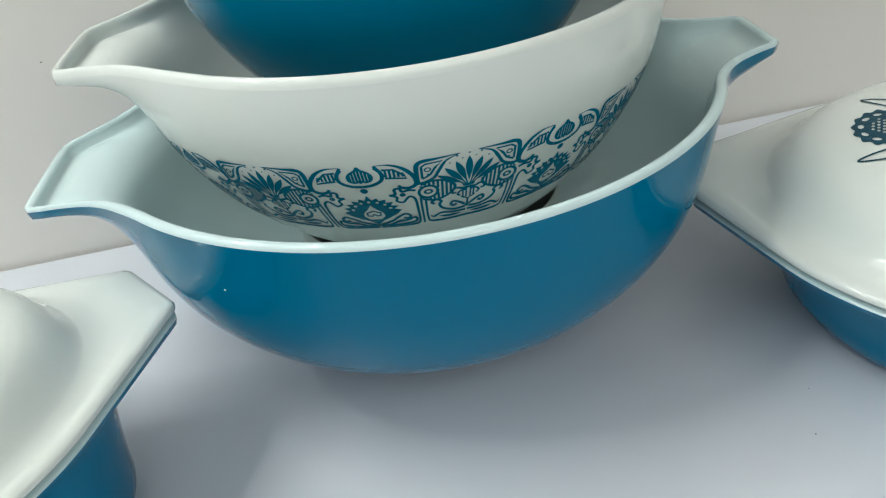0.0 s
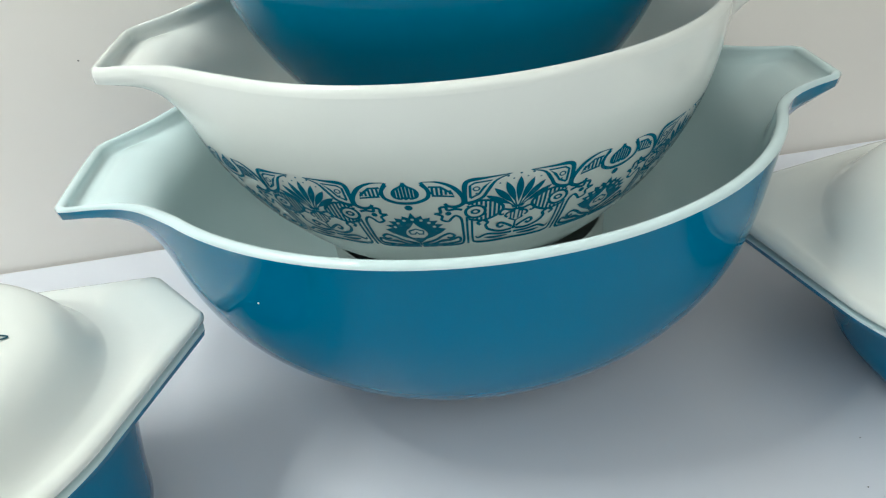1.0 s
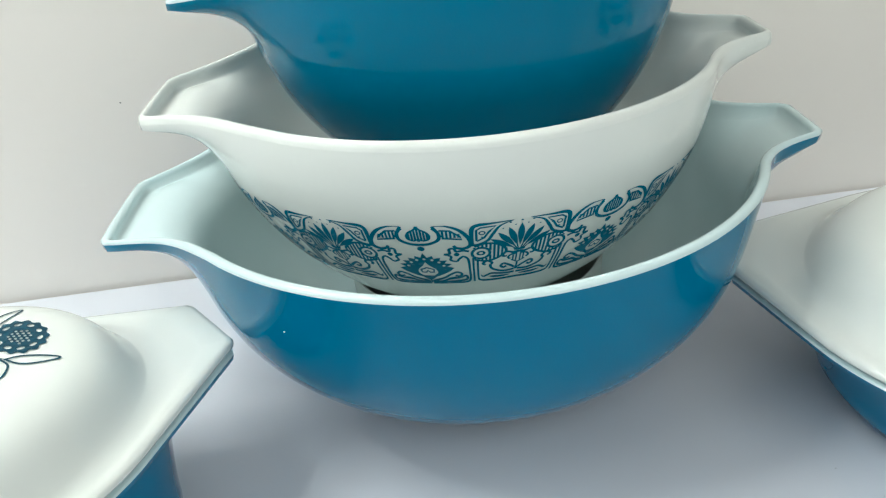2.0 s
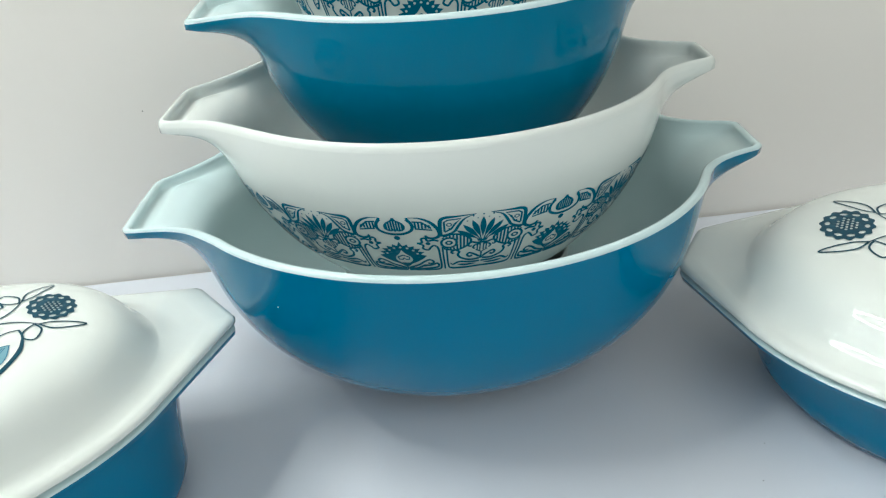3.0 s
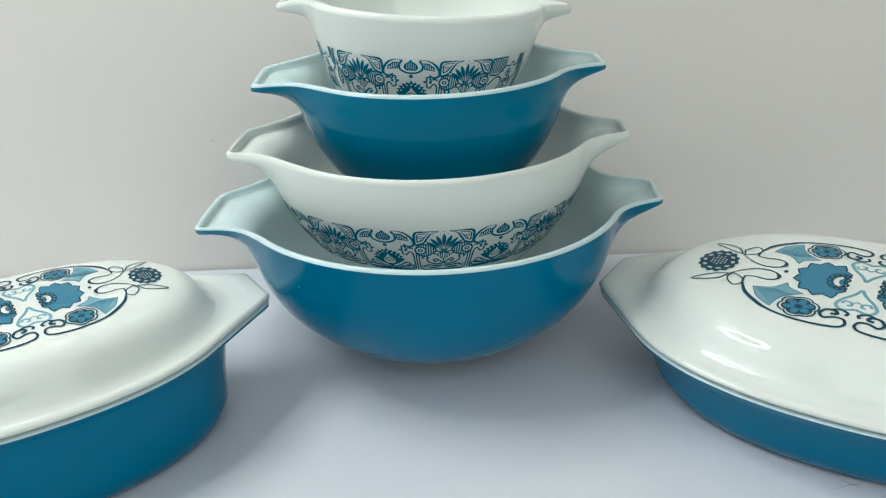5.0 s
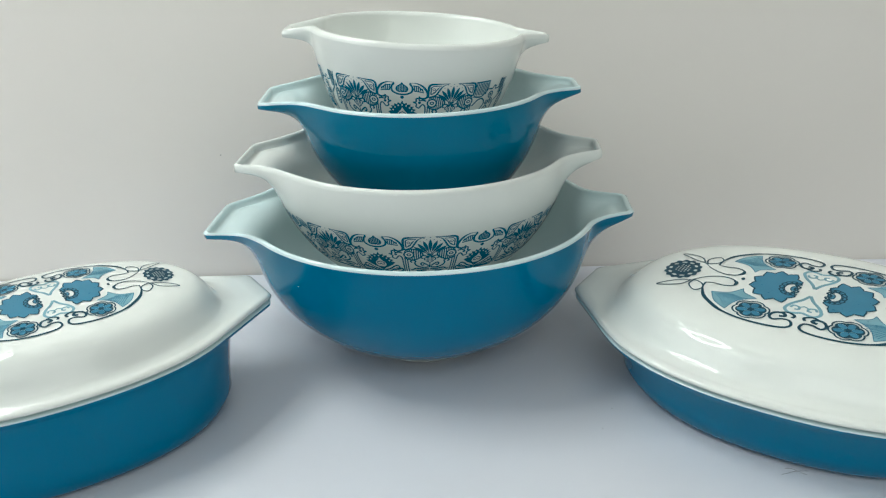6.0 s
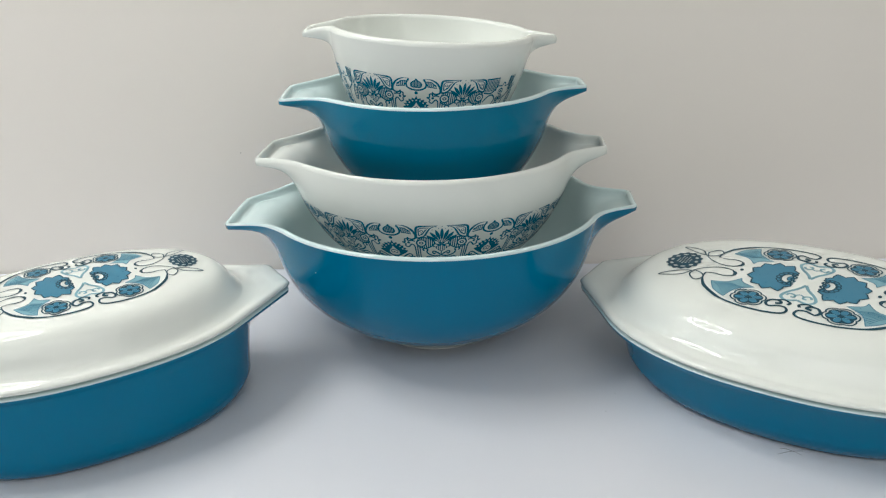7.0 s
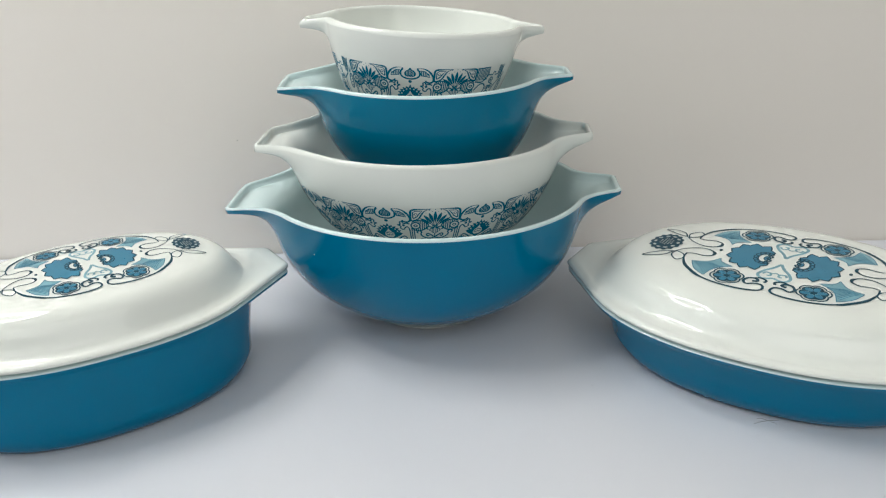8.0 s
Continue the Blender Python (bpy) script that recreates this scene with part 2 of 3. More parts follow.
def arch_panel():
    """A low arch with a heart in its crown over a scalloped lotus."""
    p, h = Print(), Print()
    # arch with rolled ends
    h.line([(0.30, 1.99), (0.55, 1.98), (0.80, 1.84), (0.97, 1.58), (0.99, 1.36), (0.86, 1.27), (0.72, 1.30), (0.66, 1.38)], W1 * 1.4, soft=True, ends=(0.01, W1))
    h.line([(0.30, 1.99), (0.40, 1.80), (0.44, 1.66)], W1)
    h.line([(0.42, 1.86), (0.62, 1.84), (0.80, 1.66), (0.84, 1.56), (0.62, 1.60), (0.46, 1.62)], W2)
    h.stripes(lambda x, y: 1.62 < y < 1.86 - 0.5 * max(0, x - 0.55), 0.48, 0.78, 0.075, 1.6, 1.9, 0.045)
    # heart in its ring
    h.line([(0.30, 1.94), (0.40, 1.78), (0.38, 1.58), (0.20, 1.46), (0.0, 1.43)], W1 * 1.2, soft=True)
    heart = [(0, 1.99), (0.05, 1.90), (0.16, 1.82), (0.22, 1.72), (0.20, 1.61), (0.10, 1.56), (0.03, 1.59), (0, 1.54)]
    p.line(smooth_line(heart) + mirror(smooth_line(heart))[::-1], W2)
    p.stripes(lambda x, y: abs(x) < 0.21 and 1.57 + abs(x) * 0.1 < y < 1.92 - abs(x) * 0.7, -0.18, 0.19, 0.06, 1.5, 2.0, 0.045)
    p.fill([(0, 2.0), (0.05, 1.90), (-0.05, 1.90)])
    p.fill(circle(0, 1.30, 0.075))
    # clover
    clover = [(0.44, 1.10), (0.56, 1.12), (0.56, 1.26), (0.66, 1.28), (0.70, 1.18), (0.84, 1.20), (0.96, 1.16)]
    h.line(clover, W1, soft=True)
    h.line([(0.44, 1.10), (0.58, 1.02), (0.56, 0.90), (0.68, 0.84), (0.76, 0.94), (0.84, 1.0), (0.93, 0.88), (0.95, 0.5), (0.95, 0.16), (0.86, 0.06), (0.5, 0.05), (0.02, 0.05)], W1 * 0.9, soft=True)
    h.fill(circle(0.70, 1.08, 0.06, n=12))
    # lotus, with pale dots left open
    lot = [(0, 1.16)]
    for k in range(1, 6):
        a = math.radians(90 - 17 * k)
        lot.append((0.48 * math.cos(a + 0.15), 0.56 + 0.44 * math.sin(a + 0.15)))
        lot.append((0.62 * math.cos(a), 0.56 + 0.52 * math.sin(a)))
    lot += [(0.50, 0.48), (0.32, 0.36), (0.16, 0.28), (0.05, 0.18)]
    ring = lot + mirror(lot[1:])[::-1]
    dots = [circle(0.42 * math.sin(math.radians(k * 23)), 0.56 + 0.38 * math.cos(math.radians(k * 23)), 0.036, n=8) for k in range(-3, 4)]
    tear = smooth_line([(0, 0.84), (0.08, 0.70), (0.19, 0.58), (0.22, 0.44), (0.12, 0.33)], 4)
    p.fill(ring, dots + [tear + mirror(tear)[::-1]])
    p.line([(-0.15, 0.56), (0, 0.63), (0.15, 0.56), (0.13, 0.46), (0.04, 0.46), (0, 0.52), (-0.04, 0.46), (-0.13, 0.46), (-0.15, 0.56)], 0.045)
    p.line([(0, 0.24), (0, 0.06)], 0.045)
    # scrolled leaves at the foot
    h.line([(0.03, 0.12), (0.34, 0.24), (0.50, 0.36), (0.66, 0.44), (0.76, 0.36), (0.70, 0.28), (0.60, 0.31)], W2 * 1.3, soft=True)
    h.line([(0.03, 0.09), (0.30, 0.12), (0.50, 0.22), (0.68, 0.22), (0.85, 0.29), (0.86, 0.15), (0.60, 0.10), (0.20, 0.08)], W2 * 1.3, soft=True)
    h.line([(0.34, 0.16), (0.58, 0.20), (0.76, 0.22)], 0.05, soft=True, ends=(0.01, 0.01))
    return p.both(h)


def end_panel():
    """The half panel that closes the border: a striped step over berries and a leaf."""
    p = Print()
    p.line([(-1.0, 1.95), (-0.3, 1.97), (-0.28, 1.62), (0.0, 1.60), (0.08, 1.74), (0.20, 1.70), (0.18, 1.58), (0.42, 1.60), (0.44, 2.0), (0.80, 2.02), (0.62, 1.30), (0.30, 1.04), (0.22, 0.70), (0.34, 0.3)], W1)
    p.stripes(lambda x, y: 1.40 < y < 1.93, -0.95, -0.34, 0.085, 1.3, 2.0, 0.05)
    p.stripes(lambda x, y: 1.36 < y < 1.98, 0.50, 0.74, 0.085, 1.3, 2.0, 0.05)
    p.line([(-1.0, 1.36), (-0.62, 1.32), (-0.40, 1.46), (-0.28, 1.62)], W1, soft=True)
    p.line([(-0.95, 0.95), (-0.7, 1.20), (-0.45, 1.22), (-0.30, 1.0), (-0.5, 0.7), (-0.86, 0.56), (-0.95, 0.3)], W1, soft=True)
    for x, y, r in ((-0.02, 1.36, 0.13), (0.10, 1.08, 0.10), (-0.12, 1.02, 0.09), (-0.1, 0.70, 0.16), (-0.36, 0.56, 0.12)):
        p.line(circle(x, y, r), W2, closed=True)
        p.fill(circle(x, y, r * 0.5, n=10))
    for a in (20, 60, 100, 140):
        p.fill(petal(-0.15, 0.35, math.radians(a), 0.34, 0.08))
    for a in (50, 75, 100):
        p.line([(0.80, 1.35), (0.80 + 0.30 * math.cos(math.radians(a)), 1.35 + 0.34 * math.sin(math.radians(a)))], 0.05, ends=(0.05, 0.02))
    p.line(circle(0.80, 0.98, 0.12, 0.34, turn=-0.2), W1, closed=True)
    for k in range(4):
        p.line([(0.72 + 0.02 * k, 0.76 + 0.13 * k), (0.88, 0.82 + 0.13 * k)], 0.035)
    return p


FAN, ARCH, END = fan_panel().raise_middle(0.77), arch_panel().raise_middle(0.85), end_panel()

# ---- bowls ----
NT = 240


def soft_max(a, b, k):
    h = max(k - abs(a - b), 0.0) / k
    return max(a, b) + h * h * k / 4


def lip_plan(th, R, left, right, fillet):
    """The rim in plan: a circle that flows into two straight-edged pouring lips, right at 0 and left at pi."""
    rho = R
    for centre, (out, half, splay) in ((0.0, right), (math.pi, left)):
        a = abs((th - centre + math.pi) % (2 * math.pi) - math.pi)
        if a > 1.3:
            continue
        edge = out / math.cos(a)
        # flank: from the corner (out, half) back towards the bowl, opening by splay
        dx, dy = -math.cos(splay), math.sin(splay)
        c, s = math.cos(a), math.sin(a)
        den = c * dy - s * dx
        flank = (out * dy - half * dx) / den
        rho = soft_max(rho, -soft_max(-edge, -flank, 0.006), fillet)
    return rho


def bowl(m, R, h, foot, left, right, coat, inside, label, thick, p, w, droop, flare=0.0, border=None, raised=0.0045, foot_out=0.0, lip_from=0.72, fillet=0.16, spread=1.0, lip_h=0.0022):
    base = thing("mixing_bowl", m, label, "bowl", "stacked mixing bowls")
    ths = [2 * math.pi * i / NT for i in range(NT)]
    plan = [lip_plan(t, R, left, right, R * fillet) - R for t in ths]
    most = max(plan)

    def body(z):
        u = min(1.0, max(0.0, (z - raised) / (h - raised)))
        return foot + (R - flare - foot) * (1 - (1 - u) ** p) ** w + flare * u ** 5

    def point(z, k, inset=0.0, up=0.0):
        u = min(1.0, max(0.0, z / (h - lip_h - 0.0001)))
        g = min(1.0, max(0.0, (u - lip_from) / (0.965 - lip_from)))
        g = g ** (1.5 + 1.3 * plan[k] / most) if g > 0 else 0.0
        r = body(z) + plan[k] * g - inset
        sag = droop[math.cos(ths[k]) > 0] * max(0.0, plan[k] / most) ** spread * g
        # the pouring lips are thicker under their hollow
        hollow = 0.016 * g * (1 - g) * max(0.0, plan[k] / most) if inset > 0 else 0.0
        return (r * math.cos(ths[k]), r * math.sin(ths[k]), z + up - sag + hollow)

    def row(z, inset=0.0, up=0.0):
        return [point(z, k, inset, up) for k in range(NT)]

    zs = [raised + (h - lip_h - raised) * (i / 44) ** 1.35 for i in range(45)]
    edge = zs[-1]
    put(rings([row(z) for z in zs]), "body", coat, base)
    f = foot
    put(rings([[(r * math.cos(t), r * math.sin(t), z) for t in ths] for r, z in ((f, raised), (f - 0.0008 + foot_out, raised - 0.0006 - foot_out * 0.2), (f - 0.0012 + foot_out, 0.0010), (f - 0.003 + foot_out, 0.0), (f - 0.006 + foot_out, 0.0005), (f - 0.008, 0.0018))], cap_last=True), "base", OPAL, base, "bare white glass foot")
    lip = [row(edge)]
    for i in range(1, 10):
        a = math.pi * i / 10
        lip.append(row(edge, thick / 2 * (1 - math.cos(a)), (h - edge) * math.sin(a)))
    lip.append(row(edge, thick))
    put(rings(lip), "lip", inside, base, "smooth rounded glass lip")
    ins = [row(z, thick) for z in zs[::-1] if z > 0.010]
    last = ins[-1]
    for k, z in ((0.95, 0.0082), (0.85, 0.0068), (0.6, 0.0060), (0.2, 0.0058)):
        ins.append([(x * k, y * k, z) for x, y, _ in last])
    put(rings(ins, cap_last=True), "interior", inside, base)
    if border:
        top, tall, wide, first, order = border
        table = [(0.0, top)]
        z = top
        while z > 0.004 and table[-1][0] < tall * 1.2:
            z2 = z - 0.0004
            table.append((table[-1][0] + math.hypot(0.0004, body(z) - body(z2)), z2))
            z = z2
        r_top = body(top)
        for i, motif in enumerate(order):
            mid = first + i * wide

            def place(x, y, mid=mid):
                down = (2 - y) / 2 * tall
                zz = np.interp(down, [t[0] for t in table], [t[1] for t in table])
                r = body(zz)
                sl = (body(zz + 0.0005) - body(zz - 0.0005)) / 0.001
                n = math.hypot(1, sl)
                a = mid + x * wide / 2
                rr = r + 0.00018 / n
                return (rr * math.cos(a), rr * math.sin(a), zz - 0.00018 * sl / n)

            motif.lay("printed_panel", place, INK, base, 0.16)
    return base


LARGE = pose(0.0043, -0.0108, 0, -0.7, 0.8, -3.3)
D = math.radians
bowl(LARGE, R=0.1388, h=0.1185, foot=0.041, flare=0.0065, left=(0.1694, 0.0345, D(25.2)), right=(0.1662, 0.0204, D(18.9)),
     coat=BLUE, inside=PALE, thick=0.0048, p=3.0, w=0.85, droop=(0.0139, -0.002), spread=0.5, fillet=0.171, foot_out=0.0085, label="large turquoise glass mixing bowl under the stack")
bowl(pose(0.0049, -0.0062, 0.058, -0.73, 0.5, -3.5), R=0.1162, h=0.1078, foot=0.0460, left=(0.1409, 0.0294, D(28.4)), right=(0.1412, 0.0166, D(22.4)),
     coat=OPAL, inside=OPAL, thick=0.0045, p=2.0, w=0.81, droop=(0.0078, 0.0), spread=0.5, fillet=0.18, raised=0.002, lip_h=0.0036, label="white opal glass mixing bowl with a teal printed border",
     border=(0.0730, 0.0428, D(20.7), D(-90 + 8.1 - 4 * 20.7), (FAN, ARCH, FAN, ARCH, FAN, ARCH, FAN, ARCH, FAN)))
bowl(pose(0.0090, -0.0119, 0.118, -0.38, 0.24, 0.9), R=0.0943, h=0.0962, foot=0.0414, left=(0.1199, 0.0276, D(23.9)), right=(0.1190, 0.0164, D(23.8)),
     coat=TEAL, inside=PALE, thick=0.0042, p=1.95, w=0.72, droop=(0.0051, 0.0014), spread=0.85, fillet=0.174, label="medium turquoise glass mixing bowl with pouring lips")
bowl(pose(0.0022, -0.0105, 0.1740, -0.2, 4.2, 1.0), R=0.0803, h=0.0832, foot=0.0385, left=(0.0990, 0.0120, D(16)), right=(0.0985, 0.0040, D(22)),
     coat=OPAL, inside=OPAL, thick=0.0065, p=1.15, w=0.50, droop=(0.005, 0.001), fillet=0.16, lip_from=0.80, raised=0.002, lip_h=0.0036, label="small white glass bowl with teal print, topping the stack",
     border=(0.0568, 0.037, D(28.0), D(-90 - 7.5 - 2 * 28.0), (END, FAN, ARCH, FAN, END)))


def chip(parent_m, R, th, z, r):
    """A pale speck where the enamel is knocked off."""
    c = parent_m @ Vector((R * math.cos(th), R * math.sin(th), z))
    n = (parent_m.to_3x3() @ Vector((math.cos(th), math.sin(th), -0.5))).normalized()
    bm = bmesh.new()
    bmesh.ops.create_icosphere(bm, subdivisions=2, radius=r)
    for v in bm.verts:
        v.co *= 1 + 0.25 * noise.noise(v.co * 900)
    bmesh.ops.translate(bm, verts=bm.verts, vec=c)
    return tagged(put(bm, "enamel_chip", OPAL), "tiny white chip in the turquoise enamel", "chip")


def speck(x, y, z, r, flat, label):
    bm = bmesh.new()
    bmesh.ops.create_icosphere(bm, subdivisions=2, radius=1.0)
    for v in bm.verts:
        k = r * (1 + 0.5 * noise.noise(v.co * 1.7 + Vector((x * 40, y * 40, 0))))
        v.co = Vector((v.co.x * k * (1 if flat == 2 else 1.4), v.co.y * k * (0.4 if flat == 1 else 1.0), v.co.z * k * (0.4 if flat == 2 else 1.0)))
    bmesh.ops.translate(bm, verts=bm.verts, vec=(x, y, z))
    return tagged(put(bm, "dust_speck", GRIME), label, "dust")


speck(-0.1863, 0.1352, 0.1192, 0.0004, 1, "tiny dark speck on the paper backdrop")
speck(0.1310, -0.1546, 0.0002, 0.0003, 2, "tiny dark speck on the white tabletop")
speck(0.1420, -0.1300, 0.0002, 0.00025, 2, "tiny dark speck on the white tabletop")


def hair(pts, r, label):
    """A thin strand lying on the table, tapered at both ends."""
    line = smooth_line(pts, 5)
    n = len(line) - 1
    rows = []
    for i, (x, y) in enumerate(line):
        p, q = line[max(i - 1, 0)], line[min(i + 1, n)]
        dx, dy = q[0] - p[0], q[1] - p[1]
        d = math.hypot(dx, dy)
        k = r * (0.35 + 0.65 * math.sin(math.pi * i / n))
        rows.append([(x - dy / d * k * math.cos(a), y + dx / d * k * math.cos(a), r + k * math.sin(a)) for a in (2 * math.pi * j / 6 for j in range(6))])
    return tagged(put(rings(rows, cap_first=True, cap_last=True), "loose_hair", GRIME), label, "hair")


hair([(0.2360, -0.2100), (0.2460, -0.2070), (0.2550, -0.2070)], 0.00012, "fine dark hair lying on the white tabletop")
hair([(0.2400, -0.2040), (0.2440, -0.2040), (0.2520, -0.2110)], 0.00010, "short fine hair beside the shallow dish")


def tub(m, r, h, label):
    """A plain open tub that lifts one bowl inside another."""
    base = thing("riser_tub", m, label, "tub", "risers inside the bowls")
    ths = [2 * math.pi * i / 96 for i in range(96)]
    prof = [(r * 0.90, 0.0), (r * 0.93, 0.001), (r, h - 0.001), (r - 0.0006, h), (r - 0.0014, h - 0.0006), (r * 0.92, 0.003), (r * 0.5, 0.0025)]
    put(rings([[(a * math.cos(t), a * math.sin(t), z) for t in ths] for a, z in prof], cap_first=True, cap_last=True), "tub_wall", FROST, base)
    return base


chip(LARGE, 0.1335, math.radians(-126.2), 0.0937, 0.00038)
tub(pose(0.0079, -0.0078, 0.0062), 0.0640, 0.0600, "frosted grey plastic tub propping up the bowl above")
tub(pose(0.0079, -0.0110, 0.0642), 0.0480, 0.0560, "frosted grey plastic tub hidden under the turquoise bowl")
tub(pose(0.0075, -0.0110, 0.1242), 0.0380, 0.0500, "frosted grey plastic tub hidden under the top bowl")

# ---- oval covered dishes ----


def hull_plan(a, b, out, half, n=2.2):
    """A superellipse drawn tight together with two straight end grips: radius for each angle."""
    pts = []
    for i in range(720):
        t = 2 * math.pi * i / 720
        c, s = abs(math.cos(t)), abs(math.sin(t))
        r = ((c / a) ** n + (s / b) ** n) ** (-1 / n)
        pts.append((r * math.cos(t), r * math.sin(t)))
    k = 0.004
    for sx in (-1, 1):
        for sy in (-1, 1):
            for j in range(24):
                t = 2 * math.pi * j / 24
                pts.append((sx * (out - k) + k * math.cos(t), sy * (half - k) + k * math.sin(t)))
    pts = sorted(pts)

    def chain(seq):
        h = []
        for q in seq:
            while len(h) > 1 and (h[-1][0] - h[-2][0]) * (q[1] - h[-2][1]) - (h[-1][1] - h[-2][1]) * (q[0] - h[-2][0]) <= 0:
                h.pop()
            h.append(q)
        return h[:-1]

    poly = chain(pts) + chain(pts[::-1])
    radii = []
    for i in range(NT):
        t = 2 * math.pi * (i + 0.5) / NT
        c, s = math.cos(t), math.sin(t)
        best = 0
        for p, q in zip(poly, poly[1:] + poly[:1]):
            ex, ey = q[0] - p[0], q[1] - p[1]
            den = c * ey - s * ex
            if abs(den) > 1e-12:
                r = (p[0] * ey - p[1] * ex) / den
                u = (p[0] * s - p[1] * c) / den
                if r > 0 and -1e-6 <= u <= 1 + 1e-6:
                    best = max(best, r)
        radii.append(best)
    return radii


def lid_print():
    """The lid's ornament in metres on the large lid, motif by motif: (name, ink, print)."""
    out = []

    def motif(name, ink):
        out.append((name, ink, Print()))
        return out[-1][2]

    # scalloped head with woven middle
    rim = [(-0.0915 + 0.0125 * (1 + 0.06 * math.cos(14 * t)) * math.cos(t), 0.0165 * (1 + 0.06 * math.cos(14 * t)) * math.sin(t)) for t in (2 * math.pi * i / 84 for i in range(84))]
    gaps = [circle(-0.0915 + 0.0092 * math.cos(k * math.pi / 5), 0.0122 * math.sin(k * math.pi / 5), 0.0013, 0.0020, n=8, turn=k * math.pi / 5) for k in range(10)]
    for i in range(-2, 3):
        for j in range(-2, 3):
            if abs(i) + abs(j) < 4:
                gaps.append(circle(-0.0915 + i * 0.0022, j * 0.0028 + (0.0014 if i % 2 else 0), 0.00075, 0.0010, n=6))
    motif("printed_flower_head", LINE).fill(rim, gaps)
    for s in (1, -1):
        m = lambda pts: [(x, s * y) for x, y in pts]
        # stem that rolls into the ornament, with two leaves
        D = motif("printed_stem", LINE)
        D.line(m([(-0.0800, 0.0165), (-0.0730, 0.0085), (-0.0640, 0.0030), (-0.0560, 0.0030), (-0.0505, 0.0070), (-0.0505, 0.0130), (-0.0560, 0.0160), (-0.0640, 0.0150), (-0.0695, 0.0160)]), 0.0014, soft=True, ends=(0.0006, 0.0008))
        D.line(m([(-0.0525, 0.0050), (-0.0498, 0.0085), (-0.0502, 0.0135)]), 0.0026, soft=True, ends=(0.001, 0.001))
        leaf = [(-0.0800, 0.0165), (-0.0880, 0.0190), (-0.1010, 0.0285), (-0.0930, 0.0285), (-0.0845, 0.0245), (-0.0800, 0.0165)]
        motif("printed_leaf", LINE).line(m(leaf), 0.0011, soft=True)
        leaf = [(-0.0780, 0.0150), (-0.0795, 0.0230), (-0.0735, 0.0305), (-0.0690, 0.0255), (-0.0715, 0.0190), (-0.0780, 0.0150)]
        motif("printed_leaf", LINE).line(m(leaf), 0.0011, soft=True)
        # great outline: from the roll round the side to a curl at the middle
        D = motif("printed_outline", LINE)
        D.line(m([(-0.0695, 0.0160), (-0.0690, 0.0250), (-0.0640, 0.0370), (-0.0520, 0.0490), (-0.0380, 0.0555), (-0.0220, 0.0580), (-0.0080, 0.0568), (-0.0028, 0.0528), (-0.0042, 0.0470), (-0.0095, 0.0462), (-0.0150, 0.0488), (-0.0178, 0.0450), (-0.0155, 0.0395), (-0.0105, 0.0385), (-0.0085, 0.0418), (-0.0120, 0.0432)]), 0.0019, soft=True, ends=(0.0012, 0.0026))
        D.line(m([(-0.0148, 0.0395), (-0.0080, 0.0362), (-0.0030, 0.0390), (-0.0040, 0.0425)]), 0.0019, soft=True, ends=(0.0012, 0.0022))
        D.line(m([(-0.0690, 0.0250), (-0.0640, 0.0370), (-0.0520, 0.0490), (-0.0440, 0.0532)]), 0.0027, soft=True, ends=(0.001, 0.001))
        # concave three-cornered field, hatched
        field = smooth_line([(-0.0615, 0.0280), (-0.0500, 0.0245), (-0.0430, 0.0150)], 5)[:-1] + smooth_line([(-0.0430, 0.0150), (-0.0405, 0.0210), (-0.0310, 0.0260)], 5)[:-1] + smooth_line([(-0.0310, 0.0260), (-0.0420, 0.0340), (-0.0465, 0.0480)], 5)[:-1] + smooth_line([(-0.0465, 0.0480), (-0.0560, 0.0400), (-0.0615, 0.0280)], 5)[:-1]
        motif("printed_field", LIGHT).fill(m(field))
        D = motif("printed_hatching", MID)
        D.line(m(field), 0.0006, closed=True)
        for k in range(10):
            a = k / 9
            D.line(m([(-0.0590 + 0.0110 * a, 0.0292 - 0.0030 * a), (-0.0535 + 0.0130 * a, 0.0350 - 0.0060 * a), (-0.0478 + 0.0120 * a, 0.0440 - 0.0150 * a)]), 0.00055)
        # six-petalled flower
        x, y, size, turn = -0.0305, s * 0.0425, 0.0118, 0.3
        lobe = lambda t: size * (0.86 + 0.15 * abs(math.cos(3 * t)) ** 0.7)
        ring = [(x + lobe(t) * math.cos(t + turn), y + lobe(t) * math.sin(t + turn)) for t in (2 * math.pi * i / 72 for i in range(72))]
        motif("printed_flower_rim", LINE).line(ring, size * 0.10, closed=True)
        petals = [circle(x + size * 0.47 * math.cos(turn + k * math.pi / 3), y + size * 0.47 * math.sin(turn + k * math.pi / 3), size * 0.30, size * 0.20, n=12, turn=turn + k * math.pi / 3) for k in range(6)]
        motif("printed_flower", LINE).fill([(x + (px - x) * 0.84, y + (py - y) * 0.84) for px, py in ring], petals)
        D = motif("printed_petals", MID)
        for q in petals:
            D.fill(q)
    # heart that points to the middle, with a scroll inside
    D = motif("printed_heart", LIGHT)
    for s in (1, -1):
        m = lambda pts: [(s * x, y) for x, y in pts]
        D.line(m([(0.0, 0.0060), (-0.0035, 0.0140), (-0.0090, 0.0220), (-0.0115, 0.0300), (-0.0075, 0.0352), (0.0, 0.0325)]), 0.0024, soft=True)
        D.line(m([(-0.0085, 0.0275), (-0.0070, 0.0240), (-0.0035, 0.0250), (-0.0030, 0.0285), (-0.0055, 0.0290)]), 0.0018, soft=True)
        D.line(m([(-0.0032, 0.0255), (0.0, 0.0230)]), 0.0013)
    # great blossom: ragged lobes on the outer side, a crescent eye with a frill of scallops on the inner side
    bx, ex = -0.0235, -0.0140
    ring = []
